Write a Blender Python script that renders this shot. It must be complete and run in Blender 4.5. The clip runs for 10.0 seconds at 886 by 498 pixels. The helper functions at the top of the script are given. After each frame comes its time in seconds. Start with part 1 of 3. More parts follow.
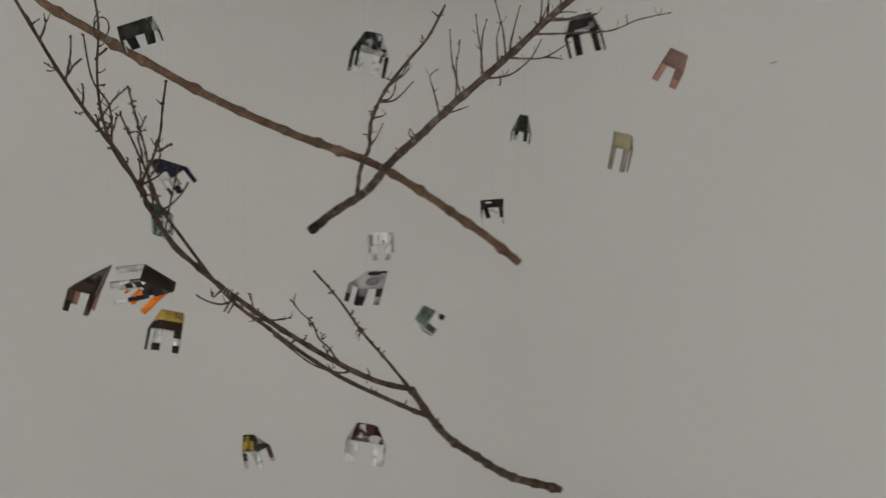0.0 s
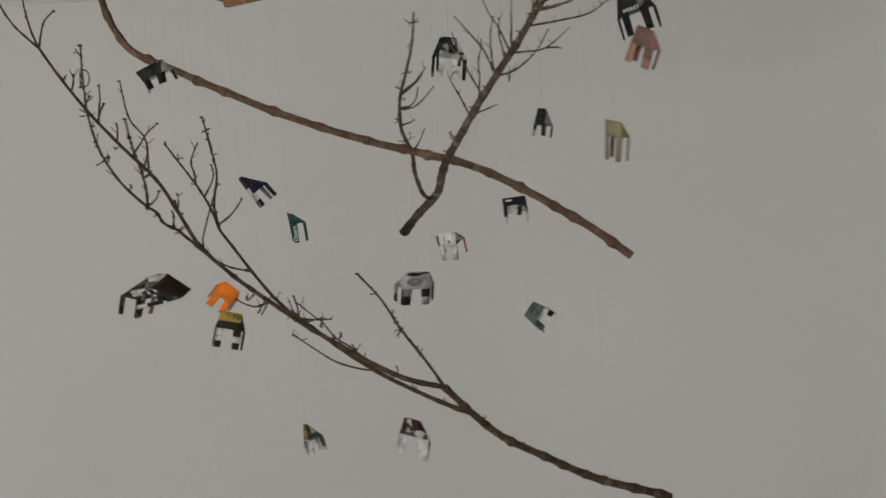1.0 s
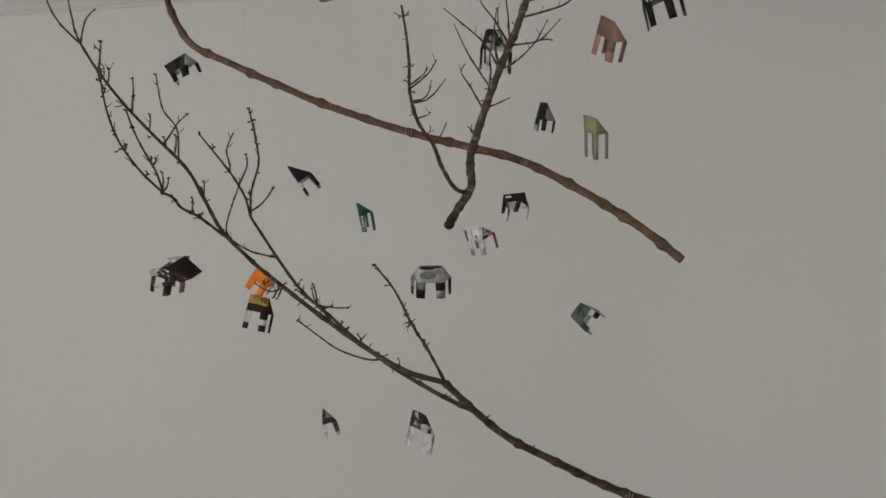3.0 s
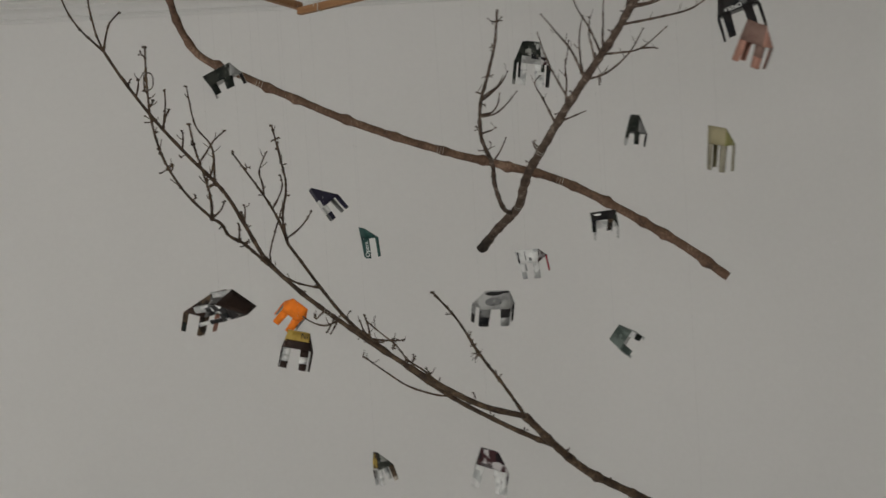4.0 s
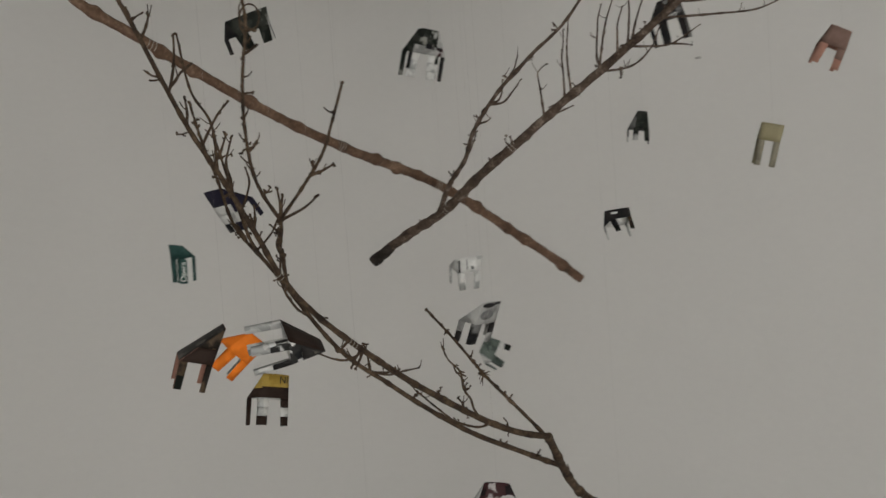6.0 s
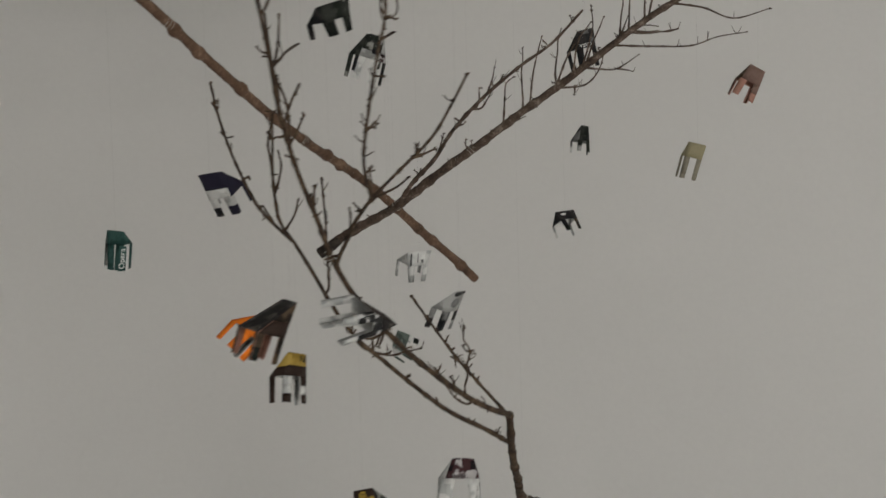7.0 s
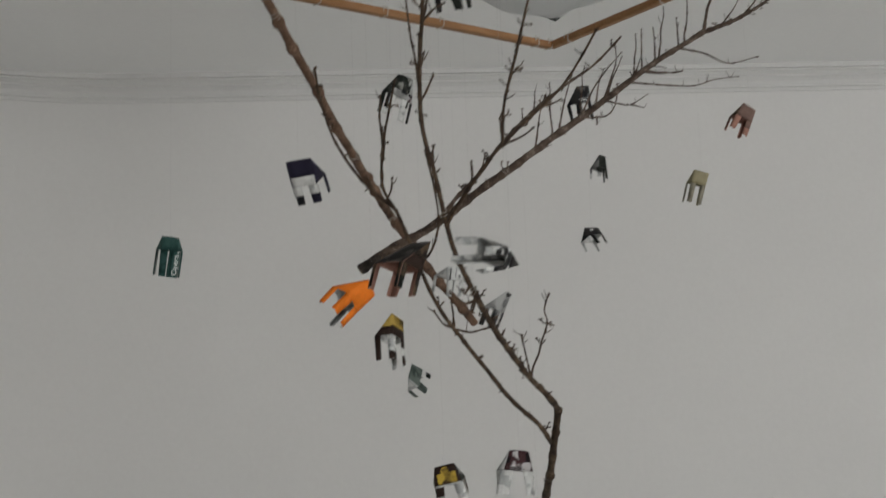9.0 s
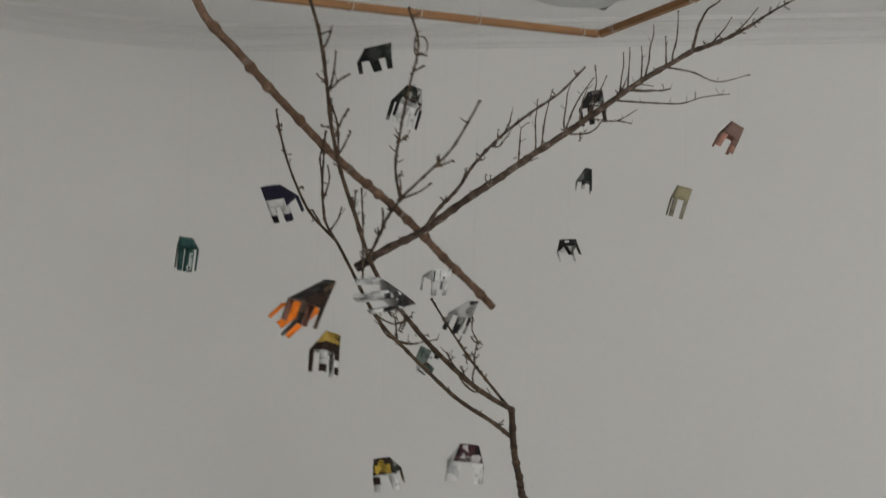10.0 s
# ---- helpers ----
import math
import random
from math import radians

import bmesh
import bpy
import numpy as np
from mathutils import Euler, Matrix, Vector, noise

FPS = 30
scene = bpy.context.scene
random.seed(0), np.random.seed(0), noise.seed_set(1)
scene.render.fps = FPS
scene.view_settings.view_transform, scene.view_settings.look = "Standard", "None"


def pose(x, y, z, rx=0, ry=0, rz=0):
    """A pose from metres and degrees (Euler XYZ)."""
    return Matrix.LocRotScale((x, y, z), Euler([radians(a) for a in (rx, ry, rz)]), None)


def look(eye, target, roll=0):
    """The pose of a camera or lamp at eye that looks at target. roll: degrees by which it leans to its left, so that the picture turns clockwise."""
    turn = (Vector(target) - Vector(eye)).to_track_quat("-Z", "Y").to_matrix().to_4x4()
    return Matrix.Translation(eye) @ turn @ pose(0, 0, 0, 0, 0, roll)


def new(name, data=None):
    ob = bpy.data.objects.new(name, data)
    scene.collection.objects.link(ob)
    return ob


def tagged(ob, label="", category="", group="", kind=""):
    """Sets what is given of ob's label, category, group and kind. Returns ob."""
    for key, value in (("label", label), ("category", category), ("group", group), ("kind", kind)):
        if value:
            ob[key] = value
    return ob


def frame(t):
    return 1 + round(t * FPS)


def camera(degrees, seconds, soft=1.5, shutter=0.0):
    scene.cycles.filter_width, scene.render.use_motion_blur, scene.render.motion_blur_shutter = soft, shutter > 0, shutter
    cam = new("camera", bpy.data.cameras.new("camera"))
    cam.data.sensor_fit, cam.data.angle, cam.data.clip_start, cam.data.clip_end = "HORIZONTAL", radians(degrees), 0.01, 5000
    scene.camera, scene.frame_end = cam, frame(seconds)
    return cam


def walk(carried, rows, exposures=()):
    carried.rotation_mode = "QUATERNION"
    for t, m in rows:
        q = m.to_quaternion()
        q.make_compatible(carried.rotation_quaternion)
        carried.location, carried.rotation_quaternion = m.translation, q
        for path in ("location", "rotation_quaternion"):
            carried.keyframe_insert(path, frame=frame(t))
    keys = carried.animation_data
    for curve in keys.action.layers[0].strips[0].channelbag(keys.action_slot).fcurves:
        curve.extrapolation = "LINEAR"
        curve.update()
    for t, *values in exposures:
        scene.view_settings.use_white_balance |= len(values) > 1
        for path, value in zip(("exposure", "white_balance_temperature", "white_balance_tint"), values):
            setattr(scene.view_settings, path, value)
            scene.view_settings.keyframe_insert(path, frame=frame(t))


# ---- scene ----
cam = camera(48.76, 10.0, soft=1.5, shutter=0.5)
walk(cam, [
    (0, look((0.188, -1.714, 2.000), (0.118, 0.280, 1.854), -0.19)),
    (0.5, look((0.536, -1.649, 1.972), (-0.034, 0.265, 1.856), -3.84)),
    (1, look((0.885, -1.555, 2.000), (-0.034, 0.216, 1.859), -4.15)),
    (1.5, look((1.207, -1.373, 1.991), (0.036, 0.243, 1.866), -0.63)),
    (2, look((1.272, -1.274, 1.962), (-0.056, 0.218, 1.869), -2.08)),
    (2.5, look((1.233, -1.299, 1.976), (-0.131, 0.159, 1.861), -4.37)),
    (2.7, look((1.245, -1.307, 1.977), (-0.111, 0.159, 1.854), -3.67)),
    (3.8, look((0.925, -1.391, 1.990), (-0.198, 0.261, 1.885), -2.86)),
    (4, look((0.812, -1.455, 1.990), (-0.232, 0.249, 1.897), -3.76)),
    (4.5, look((0.564, -1.474, 2.008), (-0.257, 0.346, 1.897), -2.00)),
    (5, look((0.350, -1.463, 2.007), (-0.151, 0.469, 1.879), -0.46)),
    (5.2, look((0.225, -1.465, 2.005), (-0.145, 0.497, 1.885), -1.26)),
    (6.3, look((-0.427, -1.427, 2.015), (0.112, 0.496, 1.898), -3.46)),
    (6.5, look((-0.522, -1.420, 1.999), (0.171, 0.453, 1.897), -2.30)),
    (7, look((-0.727, -1.412, 1.991), (0.155, 0.380, 1.884), -1.45)),
    (7.5, look((-0.949, -1.257, 1.930), (0.145, 0.415, 1.828), -3.18)),
    (8, look((-0.959, -1.207, 1.854), (0.187, 0.432, 1.819), -1.65)),
    (8.5, look((-0.954, -1.250, 1.665), (0.181, 0.387, 1.844), 0.62)),
    (9, look((-1.091, -1.303, 1.696), (0.072, 0.304, 1.949), -1.99)),
    (9.5, look((-1.048, -1.535, 1.819), (-0.001, 0.160, 2.000), -2.25)),
    (10, look((-0.818, -1.684, 1.871), (-0.006, 0.143, 1.936), 1.32)),
], exposures=[(0, -0.37, 6560, 9), (2.7, -0.37, 6560, 9), (4.0, -0.42, 6540, 9), (5.2, -0.48, 6550, 9), (6.3, -0.38, 6620, 9),
              (7.5, -0.40, 6540, 9), (8.0, -0.39, 6460, 9), (9.0, -0.31, 6340, 9), (9.5, -0.31, 6320, 9), (10.0, -0.34, 6440, 9)])

# ---- world and light: soft daylight from an assumed, unseen window behind the camera ----
world = bpy.data.worlds.new("sky")
scene.world = world
world.use_nodes = True
sky = world.node_tree.nodes.new("ShaderNodeTexSky")
sky.sky_type, sky.sun_disc = "NISHITA", False
sky.sun_elevation, sky.sun_rotation = radians(35), radians(160)
backing = world.node_tree.nodes["Background"]
world.node_tree.links.new(sky.outputs[0], backing.inputs[0])
backing.inputs[1].default_value = 0.08


def area_lamp(name, place, target, width, height, watts, colour):
    lamp = bpy.data.lights.new(name, "AREA")
    lamp.shape, lamp.size, lamp.size_y, lamp.energy, lamp.color = "RECTANGLE", width, height, watts, colour
    ob = new(name, lamp)
    ob.matrix_world = look(place, target)
    return ob


# ---- materials ----
def material(name, roughness=0.8, metallic=0.0):
    m = bpy.data.materials.new(name)
    m.use_nodes = True
    n, l = m.node_tree.nodes, m.node_tree.links
    b = n["Principled BSDF"]
    b.inputs["Roughness"].default_value = roughness
    b.inputs["Metallic"].default_value = metallic
    b.inputs["Specular IOR Level"].default_value = 0.25
    return m, n, l, b


def textured(name, stops, scale, stretch=(1, 1, 1), roughness=0.8, bump=0.2, fine=6.0, distance=0.002, detail=6):
    """Two scales of noise drive colour and relief."""
    m, n, l, b = material(name, roughness)
    co = n.new("ShaderNodeTexCoord")
    mp = n.new("ShaderNodeMapping")
    mp.inputs["Scale"].default_value = stretch
    l.new(co.outputs["Object"], mp.inputs[0])
    big, small = n.new("ShaderNodeTexNoise"), n.new("ShaderNodeTexNoise")
    for tex, s in ((big, scale), (small, scale * fine)):
        tex.inputs["Scale"].default_value = s
        tex.inputs["Detail"].default_value = detail
        l.new(mp.outputs[0], tex.inputs["Vector"])
    mix = n.new("ShaderNodeMath")
    mix.operation = "MULTIPLY_ADD"
    mix.inputs[1].default_value = 0.4
    l.new(small.outputs[0], mix.inputs[0])
    half = n.new("ShaderNodeMath")
    half.operation = "MULTIPLY"
    half.inputs[1].default_value = 0.6
    l.new(big.outputs[0], half.inputs[0])
    l.new(half.outputs[0], mix.inputs[2])
    ramp = n.new("ShaderNodeValToRGB")
    ramp.color_ramp.elements[0].position, ramp.color_ramp.elements[1].position = 0.36, 0.64
    ramp.color_ramp.elements[0].color = (*stops[0], 1)
    ramp.color_ramp.elements[1].color = (*stops[-1], 1)
    for k, c in enumerate(stops[1:-1], 1):
        ramp.color_ramp.elements.new(0.36 + 0.28 * k / (len(stops) - 1)).color = (*c, 1)
    l.new(mix.outputs[0], ramp.inputs[0])
    l.new(ramp.outputs[0], b.inputs["Base Color"])
    bp = n.new("ShaderNodeBump")
    bp.inputs["Strength"].default_value, bp.inputs["Distance"].default_value = bump, distance
    l.new(mix.outputs[0], bp.inputs["Height"])
    l.new(bp.outputs[0], b.inputs["Normal"])
    return m


plaster = textured("wall paint", [(0.695, 0.685, 0.670), (0.725, 0.715, 0.700)], 0.7, roughness=0.95, bump=0.05, fine=60)
ceiling_paint = textured("ceiling paint", [(0.88, 0.88, 0.87), (0.91, 0.91, 0.90)], 0.8, roughness=0.85, bump=0.05, fine=50)
cornice_paint = textured("cornice paint", [(0.63, 0.625, 0.612), (0.67, 0.665, 0.65)], 2.0, roughness=0.7, bump=0.05, fine=30)
floor_wood = textured("floor boards", [(0.74, 0.725, 0.70), (0.84, 0.825, 0.80)], 1.5, (1, 12, 1), 0.45, 0.15, 5)
bark_brown = textured("smooth brown bark", [(0.045, 0.026, 0.018), (0.105, 0.060, 0.038), (0.135, 0.080, 0.052), (0.24, 0.155, 0.105)], 30, (1, 1, 1), 0.7, 0.5, 7)
bark_grey = textured("dark grey bark", [(0.024, 0.017, 0.013), (0.062, 0.042, 0.031), (0.096, 0.067, 0.051), (0.23, 0.185, 0.15)], 55, (1, 1, 1), 0.85, 0.8, 5)
bark_olive = textured("olive brown bark", [(0.018, 0.0115, 0.0075), (0.044, 0.028, 0.018), (0.072, 0.047, 0.029), (0.14, 0.094, 0.060)], 50, (1, 1, 1), 0.75, 0.5, 5)
bark_black = textured("blackened bark", [(0.008, 0.006, 0.005), (0.020, 0.015, 0.012), (0.05, 0.04, 0.032)], 60, (1, 1, 1), 0.85, 0.7, 5)
cut_wood = textured("cut branch end", [(0.05, 0.035, 0.025), (0.16, 0.12, 0.08)], 200, roughness=0.9)
pine = textured("bare pine batten", [(0.27, 0.135, 0.060), (0.37, 0.20, 0.095)], 6, (1, 14, 14), 0.6, 0.2, 4)
cord = textured("pale cord", [(0.5, 0.47, 0.42), (0.62, 0.6, 0.55)], 300, roughness=0.8)


def film_material():
    m, n, l, b = material("milky sheet", 0.5)
    b.inputs["Base Color"].default_value = (0.82, 0.83, 0.83, 1)
    tr = n.new("ShaderNodeBsdfTranslucent")
    tr.inputs[0].default_value = (0.85, 0.86, 0.86, 1)
    mx = n.new("ShaderNodeMixShader")
    mx.inputs[0].default_value = 0.45
    l.new(b.outputs[0], mx.inputs[1])
    l.new(tr.outputs[0], mx.inputs[2])
    l.new(mx.outputs[0], n["Material Output"].inputs[0])
    return m


def nylon_material():
    m, n, l, b = material("nylon thread", 0.3)
    b.inputs["Base Color"].default_value = (0.8, 0.8, 0.78, 1)
    b.inputs["Alpha"].default_value = 0.04
    return m


milky, nylon = film_material(), nylon_material()


def printed(name, a, b_col, c, scale=60.0, blocky=0.5, roughness=0.6):
    """Magazine paper: patches of three inks, soft blotches cut by hard-edged blocks."""
    m, n, l, b = material(name, roughness)
    b.inputs["Specular IOR Level"].default_value = 0.12
    co = n.new("ShaderNodeTexCoord")
    cells = n.new("ShaderNodeTexVoronoi")
    cells.distance = "CHEBYCHEV"
    cells.inputs["Scale"].default_value = scale
    cloud = n.new("ShaderNodeTexNoise")
    cloud.inputs["Scale"].default_value, cloud.inputs["Detail"].default_value = scale * 0.8, 5
    for tex in (cells, cloud):
        l.new(co.outputs["Object"], tex.inputs["Vector"])
    sep = n.new("ShaderNodeSeparateColor")
    l.new(cells.outputs["Color"], sep.inputs[0])
    mix = n.new("ShaderNodeMix")
    mix.inputs[0].default_value = blocky
    l.new(cloud.outputs[0], mix.inputs[2])
    l.new(sep.outputs[0], mix.inputs[3])
    ramp = n.new("ShaderNodeValToRGB")
    e = ramp.color_ramp.elements
    e[0].position, e[0].color = 0.40, (*a, 1)
    e[1].position, e[1].color = 0.66, (*c, 1)
    e.new(0.47).color = (*b_col, 1)
    e.new(0.60).color = (*b_col, 1)
    l.new(mix.outputs[0], ramp.inputs[0])
    l.new(ramp.outputs[0], b.inputs["Base Color"])
    return m


def plain_print(name, colour):
    k = [tuple(v * s for v in colour) for s in (0.86, 1.0, 1.1)]
    return printed(name, *k, scale=45, blocky=0.15)


# ---- mesh helpers ----
def mesh_from(name, bm, materials):
    me = bpy.data.meshes.new(name)
    bm.normal_update()
    bm.to_mesh(me)
    bm.free()
    for m in materials if isinstance(materials, (list, tuple)) else [materials]:
        me.materials.append(m)
    return me


def part(name, bm, materials, parent=None, label=""):
    ob = new(name, mesh_from(name, bm, materials))
    if parent is not None:
        ob.parent = parent
    return tagged(ob, label=label)


def spline(points, step):
    """A smooth line through the points, with places about a step apart."""
    p = [Vector(q) for q in points]
    if len(p) == 2:
        p = [p[0], p[0].lerp(p[1], 0.5) + Vector((0.004, 0.003, -0.003)) * (p[1] - p[0]).length * 12, p[1]]
    p = [2 * p[0] - p[1], *p, 2 * p[-1] - p[-2]]
    line = []
    for a, b, c, d in zip(p, p[1:], p[2:], p[3:]):
        n = max(2, int((c - b).length / step))
        for i in range(n):
            t = i / n
            line.append(0.5 * (2 * b + (c - a) * t + (2 * a - 5 * b + 4 * c - d) * t * t + (3 * b - a - 3 * c + d) * t ** 3))
    return line + [p[-2]]


def tube(points, r0, r1, step=0.007, sides=9, rough=0.10, nodes=0.06, swell=0.28, wander=0.0, seed=0, bm=None):
    """A tapered branch with swollen nodes at uneven distances and a wavering skin."""
    line = spline(points, step)
    bm = bm or bmesh.new()
    total = sum((b - a).length for a, b in zip(line, line[1:]))
    rng = random.Random(seed)
    knots, s = [], nodes * rng.uniform(0.3, 0.9)
    while nodes and s < total:
        knots.append((s, rng.uniform(0.6, 1.3), rng.uniform(0, 6.3)))
        s += nodes * rng.uniform(0.6, 1.4)
    rings, s, last = [], 0.0, None
    up = Vector((0.31, 0.22, 0.93))
    for i, c in enumerate(line):
        if i:
            s += (c - line[i - 1]).length
        d = (line[min(i + 1, len(line) - 1)] - line[max(i - 1, 0)]).normalized()
        side = up.cross(d).normalized() if last is None else (last - d * last.dot(d)).normalized()
        last = side
        other = d.cross(side)
        r = r0 + (r1 - r0) * s / max(total, 1e-6)
        if wander:
            q = c * 9 + Vector((seed, seed * 2, 0))
            c = c + Vector((noise.noise(q), noise.noise(q + Vector((5, 0, 0))), noise.noise(q + Vector((0, 7, 0))))) * wander
        ring = []
        for k in range(sides):
            a = 2 * math.pi * k / sides
            rr = r * (1 + rough * noise.noise(c * 120 + Vector((math.cos(a), math.sin(a), seed)) * 1.5))
            for ks, kw, ka in knots:
                g = math.exp(-((s - ks) / (1.0 * r + 0.0012)) ** 2)
                rr += r * swell * kw * g * (0.7 + 0.6 * max(0, math.cos(a - ka)))
            ring.append(bm.verts.new(c + side * math.cos(a) * rr + other * math.sin(a) * rr))
        rings.append(ring)
    for a, b in zip(rings, rings[1:]):
        for k in range(sides):
            f = bm.faces.new((a[k], a[(k + 1) % sides], b[(k + 1) % sides], b[k]))
            f.smooth = True
    for ring, flip in ((rings[0], True), (rings[-1], False)):
        f = bm.faces.new(ring[::-1] if flip else ring)
        f.material_index = 1
    return bm


def bud(bm, place, size, seed):
    """A small scaly bud: a knobbly drop."""
    rng = random.Random(seed)
    made = bmesh.ops.create_icosphere(bm, subdivisions=1, radius=size)["verts"]
    turn = Euler((rng.uniform(0, 3), rng.uniform(0, 3), 0)).to_matrix()
    for v in made:
        v.co = turn @ Vector((v.co.x, v.co.y, v.co.z * 1.7 + (size if v.co.z > 0 else 0))) * rng.uniform(0.8, 1.2) + Vector(place)


# ---- the room ----
def outline_wall():
    """The plan of the room: two long walls meeting in a wide rounded corner, and plain walls behind."""
    a, corner, b = Vector((-5.6, 0.38)), Vector((-0.54, 3.90)), Vector((4.9, 0.41))
    ua, ub = (a - corner).normalized(), (b - corner).normalized()
    t = 1.15
    half = ua.angle(ub) / 2
    r = t * math.tan(half)
    mid = corner + (ua + ub).normalized() * (r / math.sin(half))
    p0, p1 = corner + ua * t, corner + ub * t
    g0 = math.atan2(p0.y - mid.y, p0.x - mid.x)
    g1 = math.atan2(p1.y - mid.y, p1.x - mid.x)
    arc = [mid + Vector((math.cos(g0 + (g1 - g0) * k / 32), math.sin(g0 + (g1 - g0) * k / 32))) * r for k in range(33)]
    return [a, *arc, b]


FRONT = outline_wall()
# the back walls are unseen; their distance evens out the added lamps' light
BACK = [Vector((4.9, 0.41)), Vector((4.4, -9.0)), Vector((-5.4, -9.4)), Vector((-5.6, 0.38))]
CEILING, CORNICE = 3.17, 3.045


def outward(path, k):
    d = (path[min(k + 1, len(path) - 1)] - path[max(k - 1, 0)]).normalized()
    return Vector((-d.y, d.x))


def swept(path, profile, closed=True):
    """A profile of (out, up) swept along a plan path; out is away from the room."""
    bm = bmesh.new()
    rows_ = [[bm.verts.new((*(c + outward(path, k) * o), z)) for o, z in profile] for k, c in enumerate(path)]
    for a, b in zip(rows_, rows_[1:]):
        n = len(profile)
        for k in range(n if closed else n - 1):
            f = bm.faces.new((a[k], b[k], b[(k + 1) % n], a[(k + 1) % n]))
            f.smooth = len(path) > 4
        for p, q in zip(a, b):
            bm.edges.get((p, q)).smooth = False
    if closed:
        bm.faces.new(rows_[0][::-1])
        bm.faces.new(rows_[-1])
    return bm


def structure(name, bm, mat, label, category):
    ob = part(name, bm, mat)
    return tagged(ob, label, category, kind="structure")


structure("wall_north", swept(FRONT, [(0, 0), (0, CEILING), (0.2, CEILING), (0.2, 0)]), plaster,
                       "plain off-white plastered wall with a rounded corner", "wall")
CROWN = [(0.002, 0.0), (-0.012, 0.0), (-0.015, 0.022), (-0.024, 0.026), (-0.024, 0.034), (-0.019, 0.038), (-0.030, 0.066), (-0.047, 0.084), (-0.054, 0.088),
         (-0.054, 0.097), (-0.049, 0.101), (-0.066, 0.120), (-0.077, 0.126), (-0.077, 0.135), (-0.094, 0.139), (-0.096, 0.168), (0.002, 0.168)]
structure("cornice", swept(FRONT, [(o * 0.8, CORNICE + z * 0.744) for o, z in CROWN]), cornice_paint,
          "off-white moulded plaster cornice under the ceiling", "cornice")


def slab(z0, z1):
    bm = bmesh.new()
    plan = [*FRONT, *BACK[1:-1]]
    lo = [bm.verts.new((*q, z0)) for q in plan]
    hi = [bm.verts.new((*q, z1)) for q in plan]
    bm.faces.new(lo)
    bm.faces.new(hi[::-1])
    for k in range(len(plan)):
        j = (k + 1) % len(plan)
        bm.faces.new((lo[j], lo[k], hi[k], hi[j]))
    return bm


structure("ceiling", slab(CEILING, CEILING + 0.2), ceiling_paint, "flat white painted ceiling", "ceiling")
structure("floor", slab(-0.2, 0.0), floor_wood, "pale grey boarded floor of the room", "floor")


def box(bm, m, size):
    made = bmesh.ops.create_cube(bm, size=1.0, matrix=m @ Matrix.Diagonal((*size, 1)))
    return made["verts"]


def wall_with_window(name, a, b, openings):
    """A straight wall from a to b with openings (along0, along1, sill, head)."""
    d = (b - a)
    length = d.length
    turn = Matrix.Translation((a.x, a.y, 0)) @ Matrix.Rotation(math.atan2(d.y, d.x), 4, "Z")
    bm = bmesh.new()
    at = 0.0
    for s0, s1, sill, head in [*openings, (length, length, 0, 0)]:
        if s0 - at > 0.01:
            box(bm, turn @ Matrix.Translation(((at + s0) / 2, 0.1, CEILING / 2)), (s0 - at, 0.2, CEILING))
        if s1 > s0:
            box(bm, turn @ Matrix.Translation(((s0 + s1) / 2, 0.1, sill / 2)), (s1 - s0, 0.2, sill))
            box(bm, turn @ Matrix.Translation(((s0 + s1) / 2, 0.1, (head + CEILING) / 2)), (s1 - s0, 0.2, CEILING - head))
        at = s1
    return structure(name, bm, plaster, "plain off-white plastered wall", "wall"), turn


wall_with_window("wall_east", BACK[0], BACK[1], [])
_, turn_south = wall_with_window("wall_south", BACK[1], BACK[2], [(2.75, 5.05, 0.08, 3.08)])
wall_with_window("wall_west", BACK[2], BACK[3], [])
# three lamps added in the unseen tall opening, tilted up to brighten upper wall and ceiling
for height in (0.62, 1.58, 2.54):
    area_lamp("added_daylight", turn_south @ Vector((3.9, 0.42, height)), turn_south @ Vector((3.9, -2.58, height + 2.0)), 2.2, 0.90, 139, (1.0, 0.995, 0.97))


def nail():
    """The head of a nail left in the plaster, with a short shank."""
    bm = bmesh.new()
    bmesh.ops.create_cone(bm, cap_ends=True, segments=16, radius1=0.0055, radius2=0.0045, depth=0.003, matrix=Matrix.Translation((0, 0, 0.010)))
    bmesh.ops.create_cone(bm, cap_ends=True, segments=10, radius1=0.0018, radius2=0.0018, depth=0.011, matrix=Matrix.Translation((0, 0, 0.004)))
    ob = part("nail", bm, bark_black)
    ob.matrix_world = Matrix.Translation((1.473, 2.609, 2.49)) @ Vector((-0.540, -0.842, 0)).to_track_quat("Z", "Y").to_matrix().to_4x4()
    return tagged(ob, "dark nail head driven into the plain plastered wall", "nail")


nail()


# ---- the hanging wooden frame and its sheet ----
def batten(parent, a, b, w=0.020, h=0.017):
    a, b = Vector(a), Vector(b)
    d = (b - a)
    turn = d.to_track_quat("X", "Z").to_matrix().to_4x4()
    bm = bmesh.new()
    box(bm, Matrix.Translation((a + b) / 2) @ turn, (d.length, w, h))
    bmesh.ops.bevel(bm, geom=bm.edges[:], offset=0.002, segments=2, affect="EDGES")
    return part("batten", bm, pine, parent)


